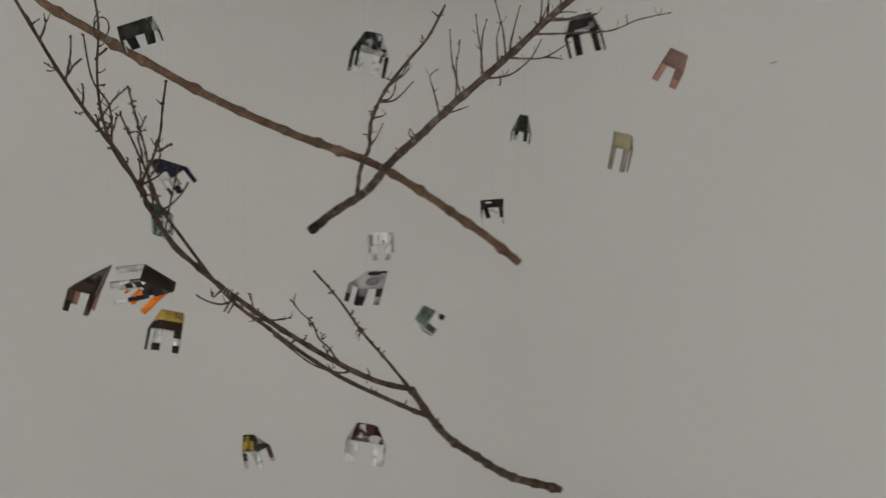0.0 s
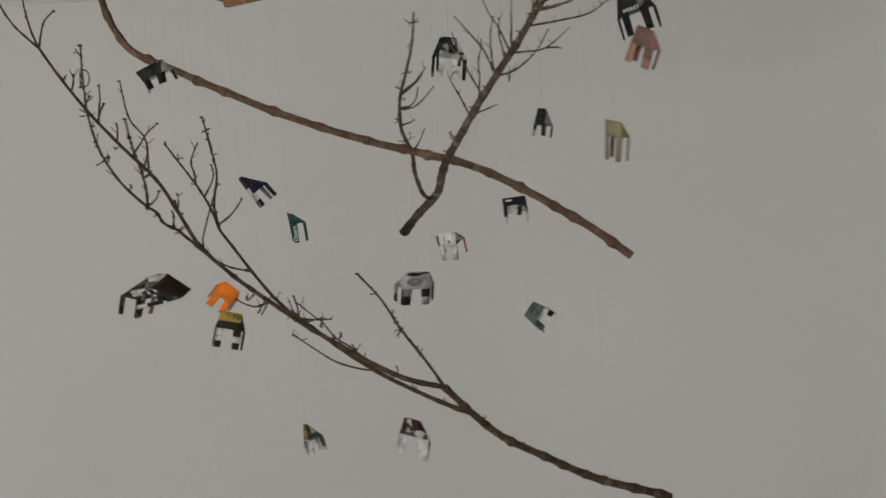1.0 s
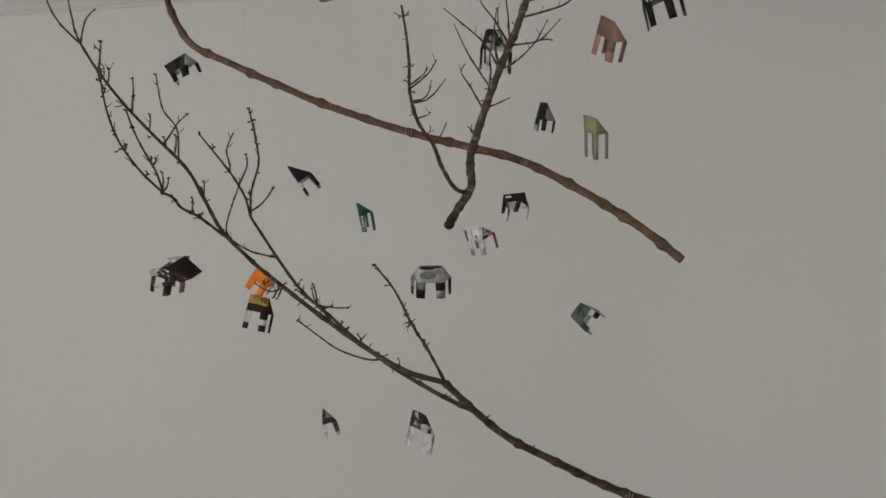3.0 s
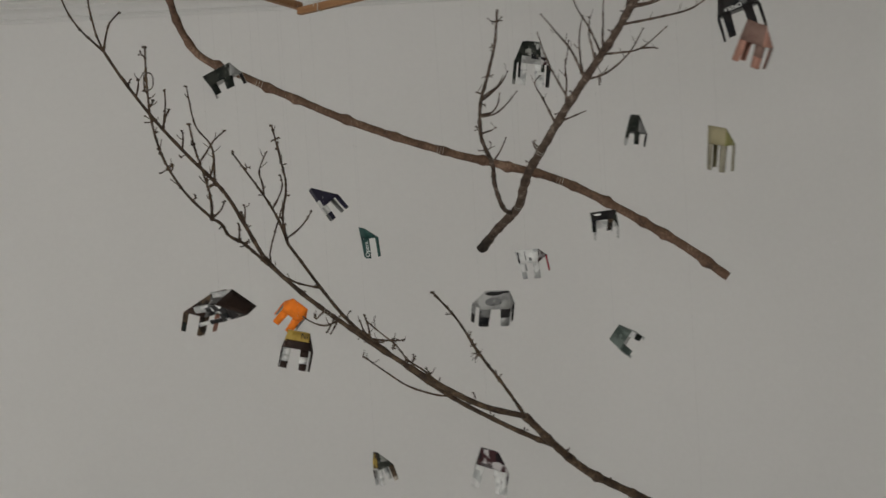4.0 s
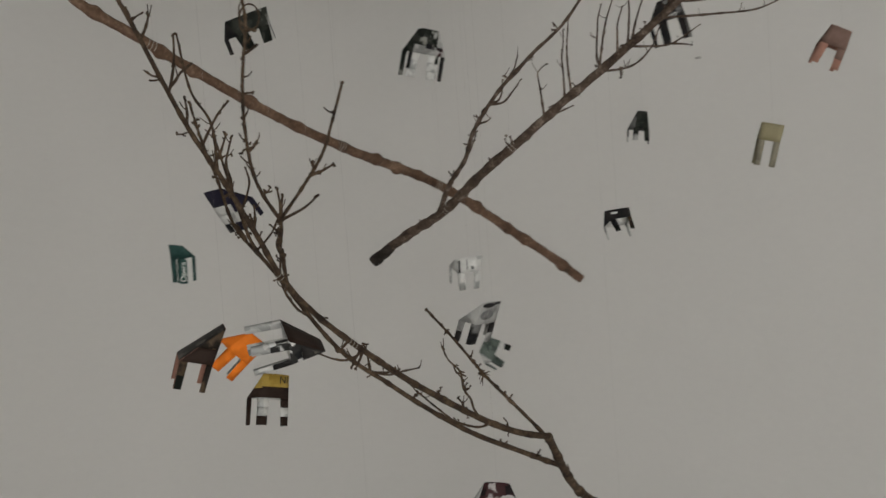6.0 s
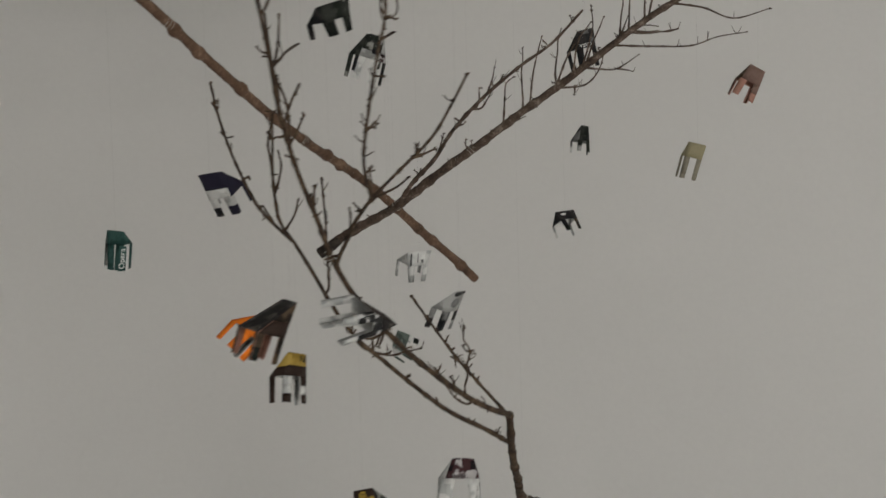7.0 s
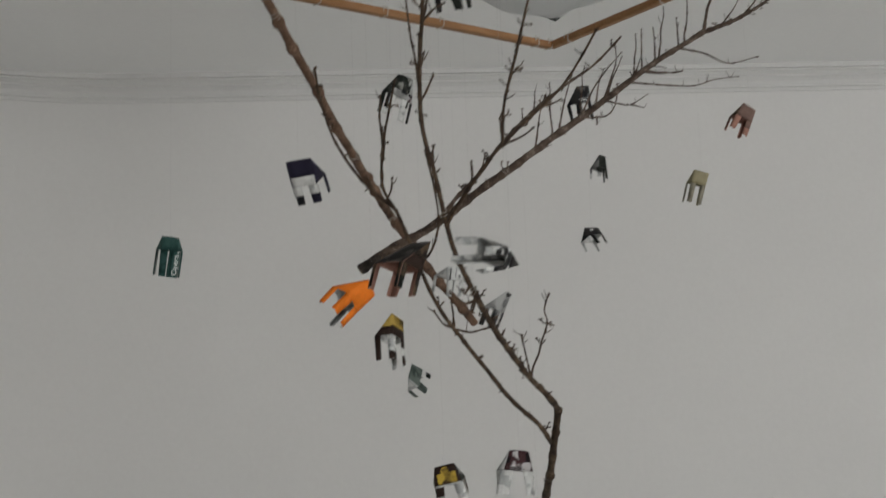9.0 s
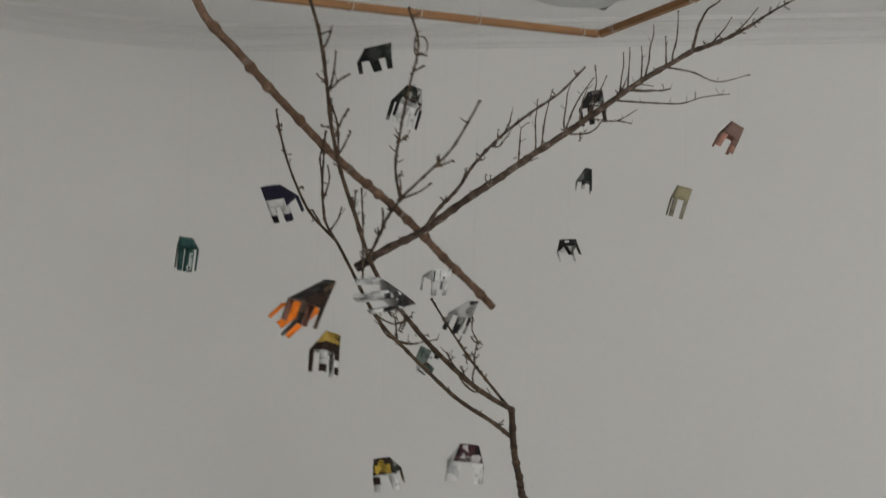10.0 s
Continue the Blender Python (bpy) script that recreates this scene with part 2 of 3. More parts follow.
def wraps(parent, a, b, places):
    """Turns of pale cord round a batten."""
    a, b = Vector(a), Vector(b)
    d = (b - a).normalized()
    side = d.cross(Vector((0, 0, 1))).normalized()
    upw = side.cross(d)
    for k, s in enumerate(places):
        bm = bmesh.new()
        c = a.lerp(b, s)
        loop = [c + side * x * 0.0120 + upw * y * 0.0098 + d * (0.0015 * i) for i, (x, y) in
                enumerate(((1, 0), (1, 1), (0, 1), (-1, 1), (-1, 0), (-1, -1), (0, -1), (1, -1), (1, 0), (1, 1), (0, 1.5), (-0.3, 2.2)))]
        tube(loop, 0.0011, 0.0011, 0.004, 5, 0, 0, bm=bm)
        part("cord_wrap", bm, [cord, cord], parent)


F00, F10, F11, F01 = (-0.748, 0.478, 2.490), (0.616, 0.537, 2.544), (0.700, -0.640, 2.574), (-0.660, -0.700, 2.529)
wooden_frame = tagged(new("hanging_frame"), "square frame of bare pine battens hung level below the ceiling", "wooden frame")
batten(wooden_frame, F00, F10)
batten(wooden_frame, F10, F11)
batten(wooden_frame, Vector(F11) + Vector((0, 0, 0.0175)), Vector(F01) + Vector((0, 0, 0.0175)))
batten(wooden_frame, Vector(F01) + Vector((-0.02, -0.05, 0.0175)), Vector(F00) + Vector((-0.01, 0.02, 0.0175)))
wraps(wooden_frame, F00, F10, (0.04, 0.28, 0.47, 0.60, 0.72, 0.95, 0.985))
wraps(wooden_frame, F10, F11, (0.05, 0.30, 0.62))


def sheet():
    """A milky sheet laid over the frame, sagging in between and rising in waves at its edges."""
    bm = bmesh.new()
    n = 44
    a, b, c, d = (Vector(q) for q in (F00, F10, F11, F01))
    grid = []
    for i in range(n + 1):
        row = []
        for j in range(n + 1):
            u, v = i / n, j / n
            uu, vv = -0.02 + u * 1.02, 0.015 + v * 0.98
            q = a.lerp(b, uu).lerp(d.lerp(c, uu), vv)
            edge = min(u, 1 - u, v, 1 - v)
            lift = 0.030 + 0.05 * math.exp(-edge * 16) * (0.6 + 0.9 * noise.noise(Vector((u * 7, v * 7, 3))))
            sag = -0.010 * math.sin(math.pi * u) * math.sin(math.pi * v)
            q.z += max(0.026, lift + sag + 0.012 * noise.noise(Vector((u * 9, v * 9, 0))))
            row.append(bm.verts.new(q))
        grid.append(row)
    for i in range(n):
        for j in range(n):
            f = bm.faces.new((grid[i][j], grid[i][j + 1], grid[i + 1][j + 1], grid[i + 1][j]))
            f.smooth = True
    bmesh.ops.solidify(bm, geom=bm.faces[:], thickness=0.0012)
    return part("sheet", bm, milky)


tagged(sheet(), "thin milky white sheet lying over the pine frame", "sheet")


def hanger(name, a, b, radius, label, category):
    bm = bmesh.new()
    tube([a, Vector(a).lerp(Vector(b), 0.5), b], radius, radius, 0.2, 6, 0, 0, bm=bm)
    return tagged(part(name, bm, [nylon, nylon]), label, category)


for q in (F00, F10, F11, F01):
    hanger("suspension_thread", Vector(q) + Vector((0, 0, 0.01)), (q[0] * 0.9, q[1] * 0.9, CEILING), 0.0006,
           "clear nylon thread holding the pine frame to the ceiling", "thread")


# ---- branches ----
def twig(parent, points, r0, r1, mat, seed, name="twig", buds=True):
    rng = random.Random(seed * 7 + 1)
    if len(points) < 4:
        whole = spline(points, 0.004)
        count = max(3, min(6, len(whole) // 5))
        bend = 0.02 * (whole[-1] - whole[0]).length
        points = [whole[round(i * (len(whole) - 1) / count)] + (Vector((rng.uniform(-1, 1), rng.uniform(-1, 1), rng.uniform(-1, 1))) * bend if 0 < i < count else Vector())
                  for i in range(count + 1)]
    bm = tube(points, r0, r1, 0.006, 7, 0.15, 0.025, 0.45, 0.0, seed)
    line = spline(points, 0.008)
    if buds:
        bud(bm, points[-1], r1 * 1.6, seed)
        for k in range(max(2, len(line) // 3)):
            at = line[rng.randrange(len(line) // 4, len(line))]
            off = Vector((rng.uniform(-1, 1), rng.uniform(-1, 1), rng.uniform(0, 1))).normalized()
            bud(bm, at + off * r1 * 1.1, r1 * rng.uniform(0.8, 1.6), seed + k)
            if rng.random() < 0.5:
                tube([at, at + off * 0.006, at + off * rng.uniform(0.008, 0.015) + Vector((0, 0, 0.004))], r1 * 0.75, r1 * 0.5, 0.006, 5, 0, 0, bm=bm)
    return part(name, bm, [mat, mat], parent)


def spurs(parent, path, places, size, radius, mat, seed):
    """Short forked side spurs with buds, sitting on the nodes of a branch."""
    rng = random.Random(seed)
    line = spline(path, 0.004)
    for k, share in enumerate(places):
        i = min(int(share * len(line)), len(line) - 2)
        along = (line[i + 1] - line[i]).normalized()
        bm = bmesh.new()
        for fork in range(rng.choice((1, 2, 2, 3))):
            off = Vector((rng.uniform(-1, 1), rng.uniform(-1, 1), rng.uniform(-0.3, 1.2)))
            off = (off - along * off.dot(along) * 0.4).normalized()
            reach = size * rng.uniform(0.5, 1.3)
            tip = line[i] + off * reach
            knee = line[i] + off * reach * 0.5 + Vector((rng.uniform(-1, 1), rng.uniform(-1, 1), rng.uniform(-1, 1))) * reach * 0.15
            tube([line[i], knee, tip], radius, radius * 0.65, 0.004, 6, 0.2, 0.008, 0.5, 0, seed + k, bm=bm)
            bud(bm, tip, radius * 1.25, seed + k)
            side = (off.cross(along) + off * 0.6).normalized() * rng.choice((-1, 1))
            tube([knee, knee + side * reach * 0.25, knee + side * reach * 0.4 + off * 0.002], radius * 0.7, radius * 0.5, 0.004, 5, 0.2, 0, bm=bm)
            bud(bm, knee + side * reach * 0.4, radius, seed + k + 3)
        part("spur", bm, [mat, mat], parent)


def tie(parent, place, along, radius):
    """A few turns of clear thread knotted round a branch."""
    along = Vector(along).normalized()
    side = along.orthogonal().normalized()
    other = along.cross(side)
    loop = [Vector(place) + (side * math.cos(a) + other * math.sin(a)) * (radius + 0.0006) + along * (0.0009 * a) for a in [k * 0.7 for k in range(22)]]
    return part("thread_tie", tube(loop, 0.0003, 0.0003, 0.01, 4, 0, 0), [cord, cord], parent, "pale thread tied round the bark")


POLE = [(0.282, 0.480, 1.808), (0.182, 0.459, 1.889), (0.083, 0.419, 1.960), (-0.011, 0.366, 2.018), (-0.102, 0.287, 2.057), (-0.191, 0.206, 2.094), (-0.281, 0.130, 2.137), (-0.368, 0.054, 2.185), (-0.453, -0.012, 2.239), (-0.537, -0.073, 2.296), (-0.567, -0.100, 2.349), (-0.576, -0.122, 2.420), (-0.585, -0.144, 2.491)]
pole_branch = tagged(new("bare_branch"), "long smooth brown branch without twigs hung from the frame", "branch")
part("stem", tube(POLE, 0.0090, 0.0064, 0.004, 14, 0.14, 0.075, 0.40, 0.004, 5), [bark_brown, cut_wood], pole_branch)

LIMB = [(-0.149, 0.262, 1.893), (-0.090, 0.235, 1.937), (-0.029, 0.198, 1.974), (0.016, 0.144, 2.019), (0.071, 0.098, 2.067), (0.132, 0.055, 2.119), (0.198, 0.014, 2.172), (0.267, -0.025, 2.227), (0.334, -0.070, 2.285), (0.407, -0.122, 2.338)]
LIMB_TIP = [(0.407, -0.122, 2.338), (0.487, -0.175, 2.378), (0.566, -0.228, 2.435)]
LIMB_FORK = [(0.407, -0.122, 2.338), (0.425, -0.133, 2.406), (0.464, -0.152, 2.452)]
LIMB_SIDE = [(-0.049, 0.210, 1.962), (-0.042, 0.165, 1.975), (-0.031, 0.113, 2.018), (-0.009, 0.068, 2.056), (0.002, 0.016, 2.101), (0.032, -0.034, 2.150), (0.073, -0.076, 2.192), (0.108, -0.117, 2.225), (0.137, -0.157, 2.269)]
twiggy_branch = tagged(new("twiggy_branch"), "dark grey branch with many short upright twigs", "branch")
part("stem", tube(LIMB, 0.0084, 0.0048, 0.005, 12, 0.22, 0.05, 0.2, 0.003, 11), [bark_grey, cut_wood], twiggy_branch)
part("sawn_end", tube([Vector(LIMB[0]) + (Vector(LIMB[0]) - Vector(LIMB[1])) * 0.02, Vector(LIMB[0]).lerp(Vector(LIMB[1]), 0.30), Vector(LIMB[0]).lerp(Vector(LIMB[1]), 0.55)], 0.0092, 0.0082, 0.004, 12, 0.25, 0.02, 0.15, 0.003, 11),
     [bark_black, cut_wood], twiggy_branch, "blackened end of the branch")
twig(twiggy_branch, LIMB_TIP, 0.0046, 0.0012, bark_grey, 12, "stem_end")
twig(twiggy_branch, LIMB_FORK, 0.0032, 0.0011, bark_grey, 13, "stem_fork")
part("side_branch", tube(LIMB_SIDE, 0.0042, 0.0018, 0.006, 8, 0.25, 0.03, 0.4, 0.003, 14), [bark_grey, cut_wood], twiggy_branch)
for k, points in enumerate((
    [(0.284, -0.036, 2.241), (0.349, -0.065, 2.238), (0.406, -0.091, 2.238), (0.447, -0.109, 2.252), (0.493, -0.130, 2.259)],
    [(0.365, -0.092, 2.307), (0.414, -0.114, 2.298), (0.461, -0.134, 2.280), (0.517, -0.160, 2.295)],
    [(0.291, -0.041, 2.247), (0.296, -0.047, 2.335)],
    [(0.303, -0.050, 2.258), (0.306, -0.054, 2.346)],
    [(0.332, -0.069, 2.283), (0.345, -0.079, 2.391)],
    [(0.366, -0.093, 2.308), (0.363, -0.094, 2.367)],
    [(0.376, -0.100, 2.316), (0.383, -0.107, 2.418)],
    [(0.076, 0.094, 2.072), (0.067, 0.080, 2.086)],
    [(0.306, -0.052, 2.261), (0.381, -0.085, 2.266)],
    [(0.311, -0.055, 2.264), (0.354, -0.071, 2.262), (0.384, -0.082, 2.266)],
    [(0.289, -0.040, 2.246), (0.297, -0.042, 2.264), (0.308, -0.045, 2.290)],
    [(0.296, -0.045, 2.252), (0.317, -0.055, 2.273), (0.352, -0.070, 2.271)],
    [(0.327, -0.066, 2.279), (0.328, -0.067, 2.310), (0.325, -0.067, 2.349)],
    [(0.020, -0.013, 2.130), (0.046, -0.001, 2.136), (0.075, 0.014, 2.167)],
    [(-0.009, 0.069, 2.056), (0.015, 0.082, 2.098)],
    [(0.004, 0.013, 2.104), (0.027, 0.024, 2.113)],
    [(0.045, -0.047, 2.163), (0.035, -0.051, 2.167)],
    [(0.040, -0.042, 2.158), (0.071, -0.027, 2.186)],
    [(0.035, -0.037, 2.153), (0.069, -0.002, 2.200)],
    [(0.022, -0.017, 2.133), (0.041, 0.002, 2.140), (0.046, 0.009, 2.168)],
    [(0.439, -0.144, 2.354), (0.472, -0.160, 2.405)],
    [(0.476, -0.168, 2.373), (0.513, -0.186, 2.421)],
    [(0.468, -0.163, 2.369), (0.539, -0.196, 2.417)],
    [(0.121, 0.063, 2.110), (0.111, 0.039, 2.153), (0.105, 0.023, 2.178), (0.118, 0.018, 2.189)],
    [(0.160, 0.038, 2.142), (0.149, 0.011, 2.182), (0.144, -0.007, 2.208), (0.142, -0.033, 2.249)],
    [(0.150, 0.044, 2.134), (0.151, 0.047, 2.185), (0.157, 0.053, 2.243)],
    [(0.198, 0.014, 2.172), (0.195, -0.021, 2.212), (0.190, -0.058, 2.236), (0.186, -0.110, 2.262)],
    [(0.200, 0.013, 2.173), (0.194, 0.006, 2.223), (0.205, 0.004, 2.272)],
    [(0.239, -0.009, 2.205), (0.267, -0.015, 2.203), (0.305, -0.016, 2.205), (0.348, -0.022, 2.230)],
    [(0.305, -0.016, 2.205), (0.322, -0.020, 2.203), (0.333, -0.024, 2.200)],
    [(0.126, 0.059, 2.114), (0.158, 0.069, 2.123), (0.171, 0.073, 2.128)],
    [(0.238, -0.008, 2.204), (0.232, -0.040, 2.245), (0.225, -0.060, 2.268), (0.216, -0.068, 2.298)],
    [(0.243, -0.011, 2.208), (0.250, -0.028, 2.254), (0.260, -0.042, 2.287)],
    [(0.224, -0.001, 2.193), (0.222, -0.014, 2.230), (0.228, -0.024, 2.262)],
    [(0.228, 0.002, 2.177), (0.229, 0.002, 2.168), (0.227, 0.002, 2.160)],
    [(0.198, 0.014, 2.172), (0.243, -0.006, 2.176), (0.279, 0.002, 2.203), (0.300, 0.013, 2.239)],
    [(0.073, 0.097, 2.068), (0.063, 0.093, 2.079), (0.064, 0.095, 2.089)],
)):
    twig(twiggy_branch, points, 0.0019, 0.0008, bark_grey, 66 + k)

STEM = [(0.366, 0.370, 1.326), (0.270, 0.274, 1.378), (0.197, 0.167, 1.447), (0.127, 0.066, 1.526), (0.072, -0.020, 1.628)]
BOW_UPPER = [(0.072, -0.020, 1.628), (0.020, -0.059, 1.650), (-0.038, -0.083, 1.681), (-0.095, -0.105, 1.719), (-0.153, -0.129, 1.764), (-0.211, -0.159, 1.815), (-0.261, -0.186, 1.864), (-0.297, -0.212, 1.913), (-0.323, -0.227, 1.972), (-0.355, -0.245, 2.036), (-0.384, -0.287, 2.095), (-0.407, -0.332, 2.156), (-0.430, -0.365, 2.213), (-0.454, -0.384, 2.267)]
BOW_LOWER = [(0.107, 0.037, 1.562), (0.047, -0.004, 1.598), (-0.010, -0.023, 1.629), (-0.064, -0.040, 1.663), (-0.114, -0.059, 1.700), (-0.167, -0.074, 1.745), (-0.232, -0.095, 1.803), (-0.322, -0.125, 1.935)]
TIP_LEFT = [(-0.322, -0.125, 1.935), (-0.358, -0.093, 1.982), (-0.378, -0.054, 2.044), (-0.396, -0.046, 2.102), (-0.408, -0.047, 2.156)]
TIP_RIGHT = [(-0.322, -0.125, 1.935), (-0.337, -0.120, 1.962), (-0.343, -0.124, 1.983), (-0.353, -0.146, 2.026), (-0.367, -0.201, 2.100)]
RISE = [(-0.292, -0.214, 1.906), (-0.296, -0.265, 1.945), (-0.291, -0.338, 1.990)]
RISE_LONG = [(-0.291, -0.338, 1.990), (-0.312, -0.370, 2.033), (-0.318, -0.402, 2.084), (-0.315, -0.423, 2.140), (-0.307, -0.434, 2.199), (-0.318, -0.422, 2.251)]
RISE_SHORT = [(-0.291, -0.337, 1.991), (-0.262, -0.368, 2.027), (-0.240, -0.401, 2.059), (-0.228, -0.425, 2.091), (-0.216, -0.445, 2.126)]
SPUR = [(0.070, -0.018, 1.629), (0.029, -0.010, 1.677), (-0.015, -0.008, 1.728), (-0.057, -0.004, 1.786), (-0.097, -0.015, 1.836)]
CURVED = [(-0.272, -0.107, 1.855), (-0.286, -0.165, 1.875), (-0.299, -0.200, 1.910), (-0.296, -0.188, 1.959), (-0.290, -0.160, 2.019)]
UPRIGHT = [(-0.040, -0.083, 1.682), (-0.061, -0.132, 1.727), (-0.103, -0.205, 1.810)]
forked_branch = tagged(new("forked_branch"), "slender olive-brown branch forking into two long bowed limbs", "branch")
part("stem", tube(STEM, 0.0083, 0.0060, 0.004, 12, 0.14, 0.06, 0.42, 0.002, 21), [bark_olive, cut_wood], forked_branch)
part("limb", tube(BOW_UPPER, 0.0050, 0.0022, 0.006, 10, 0.12, 0.05, 0.25, 0.002, 22), [bark_olive, cut_wood], forked_branch)
part("limb", tube(BOW_LOWER, 0.0043, 0.0025, 0.006, 10, 0.12, 0.05, 0.25, 0.002, 23), [bark_olive, cut_wood], forked_branch)
for k, (points, r0, r1) in enumerate(((TIP_LEFT, 0.0024, 0.0015), (TIP_RIGHT, 0.0024, 0.0014), (RISE, 0.0026, 0.0023), (RISE_LONG, 0.0021, 0.0014),
                                      (RISE_SHORT, 0.0020, 0.0014), (SPUR, 0.0028, 0.0017), (CURVED, 0.0017, 0.0012), (UPRIGHT, 0.0018, 0.0010))):
    twig(forked_branch, points, r0, r1, bark_olive, 30 + k, "side_shoot")
for k, points in enumerate((
    [(-0.331, -0.116, 1.947), (-0.299, -0.083, 1.991)],
    [(-0.393, -0.047, 2.092), (-0.405, -0.043, 2.128)],
    [(-0.343, -0.106, 1.963), (-0.355, -0.101, 1.984)],
    [(-0.353, -0.144, 2.024), (-0.357, -0.145, 2.073), (-0.349, -0.135, 2.100)],
    [(-0.347, -0.132, 2.000), (-0.334, -0.118, 2.031), (-0.336, -0.117, 2.059)],
    [(-0.190, -0.081, 1.765), (-0.197, -0.085, 1.805)],
    [(-0.187, -0.080, 1.763), (-0.146, -0.042, 1.756)],
    [(-0.188, -0.081, 1.764), (-0.161, -0.091, 1.759), (-0.124, -0.104, 1.767)],
    [(-0.188, -0.081, 1.764), (-0.205, -0.074, 1.772), (-0.219, -0.068, 1.793)],
    [(-0.023, -0.076, 1.673), (-0.045, -0.096, 1.673), (-0.082, -0.130, 1.693), (-0.111, -0.155, 1.722), (-0.137, -0.177, 1.750)],
    [(-0.388, -0.296, 2.106), (-0.388, -0.293, 2.137)],
    [(-0.373, -0.271, 2.071), (-0.377, -0.273, 2.094)],
    [(-0.326, -0.229, 1.978), (-0.329, -0.230, 1.998)],
    [(-0.361, -0.254, 2.049), (-0.364, -0.252, 2.108), (-0.383, -0.267, 2.147), (-0.393, -0.271, 2.212)],
    [(-0.376, -0.276, 2.079), (-0.354, -0.252, 2.120), (-0.343, -0.240, 2.135)],
    [(-0.454, -0.384, 2.267), (-0.471, -0.394, 2.338), (-0.473, -0.391, 2.411)],
    [(-0.454, -0.384, 2.267), (-0.482, -0.408, 2.308), (-0.499, -0.420, 2.351), (-0.508, -0.424, 2.404)],
    [(-0.454, -0.384, 2.267), (-0.448, -0.376, 2.307), (-0.436, -0.362, 2.329)],
    [(-0.401, -0.320, 2.140), (-0.395, -0.321, 2.168), (-0.391, -0.321, 2.203)],
    [(-0.402, -0.322, 2.142), (-0.385, -0.327, 2.161), (-0.373, -0.331, 2.169)],
    [(-0.422, -0.354, 2.193), (-0.411, -0.356, 2.218)],
    [(-0.366, -0.261, 2.058), (-0.347, -0.266, 2.094)],
    [(-0.326, -0.229, 1.978), (-0.324, -0.228, 2.009)],
    [(-0.199, -0.153, 1.805), (-0.225, -0.161, 1.797), (-0.246, -0.166, 1.803), (-0.260, -0.169, 1.811)],
    [(-0.219, -0.164, 1.824), (-0.237, -0.170, 1.808), (-0.238, -0.169, 1.817)],
    [(-0.205, -0.157, 1.810), (-0.215, -0.160, 1.794), (-0.219, -0.162, 1.787)],
    [(-0.201, -0.154, 1.806), (-0.209, -0.157, 1.791), (-0.214, -0.159, 1.784)],
    [(-0.063, -0.092, 1.698), (-0.066, -0.092, 1.710), (-0.071, -0.093, 1.717)],
    [(-0.295, -0.277, 1.953), (-0.295, -0.275, 1.978)],
    [(-0.291, -0.338, 1.990), (-0.292, -0.336, 2.026)],
    [(-0.291, -0.338, 1.990), (-0.248, -0.352, 2.015)],
    [(-0.252, -0.383, 2.041), (-0.251, -0.382, 2.051)],
    [(-0.256, -0.378, 2.036), (-0.229, -0.387, 2.047)],
    [(-0.005, -0.008, 1.717), (-0.023, -0.001, 1.731)],
    [(-0.312, -0.427, 2.162), (-0.298, -0.432, 2.170)],
    [(-0.316, -0.391, 2.067), (-0.308, -0.394, 2.075)],
)):
    twig(forked_branch, points, 0.0018, 0.0011, bark_olive, 122 + k)

# a dry curled tendril near the top of the long shoot
loop = [Vector((-0.307 + 0.010 * math.sin(a) + 0.004, -0.434, 2.196 + 0.0145 * math.cos(a) + 0.0012 * a)) for a in [0.55 * k - 2.6 for k in range(17)]]
part("tendril", tube(loop, 0.0011, 0.0007, 0.004, 6, 0.15, 0.012, 0.3, 0, 77), [bark_olive, bark_olive], forked_branch)
for path, places, size, seed in ((BOW_UPPER, (0.10, 0.17, 0.24, 0.33, 0.38, 0.46, 0.55, 0.61, 0.70, 0.78, 0.86, 0.93), 0.014, 300), (BOW_LOWER, (0.12, 0.22, 0.36, 0.50, 0.63, 0.72, 0.85), 0.013, 320),
                                 (RISE, (0.4, 0.8), 0.012, 340), (RISE_LONG, (0.15, 0.35, 0.55, 0.75, 0.92), 0.011, 350), (TIP_LEFT, (0.2, 0.45, 0.7, 0.9), 0.011, 360),
                                 (TIP_RIGHT, (0.2, 0.5, 0.8), 0.011, 370), (SPUR, (0.3, 0.55, 0.8), 0.010, 380), (STEM, (0.15, 0.4, 0.62, 0.82), 0.011, 390), (UPRIGHT, (0.45, 0.7), 0.011, 395)):
    spurs(forked_branch, path, places, size, 0.0011, bark_olive, seed)
spurs(twiggy_branch, LIMB, [0.08 + 0.055 * k for k in range(17)], 0.012, 0.0011, bark_grey, 400)
spurs(twiggy_branch, LIMB_SIDE, (0.25, 0.4, 0.5, 0.62, 0.74, 0.86, 0.96), 0.014, 0.0010, bark_grey, 430)
spurs(twiggy_branch, LIMB_TIP, (0.15, 0.3, 0.45, 0.6, 0.75, 0.9), 0.016, 0.0010, bark_grey, 450)
# a whorl of fine dead stalks half way up the short shoot
rng_whorl = random.Random(9)
bm = bmesh.new()
for k in range(9):
    off = Vector((rng_whorl.uniform(-1, 1), rng_whorl.uniform(-1, 1), rng_whorl.uniform(-0.8, 1.0))).normalized() * rng_whorl.uniform(0.009, 0.017)
    hub = Vector(SPUR[2]) + Vector((rng_whorl.uniform(-1, 1), 0, rng_whorl.uniform(-1, 1))) * 0.004
    tube([hub, hub + off * 0.6 + Vector((0, 0, 0.002)), hub + off], 0.0008, 0.0005, 0.004, 5, 0.2, 0, 0.3, 0, k, bm=bm)
    bud(bm, hub + off * 0.3, 0.0013, k)
part("spur", bm, [bark_olive, bark_olive], forked_branch)
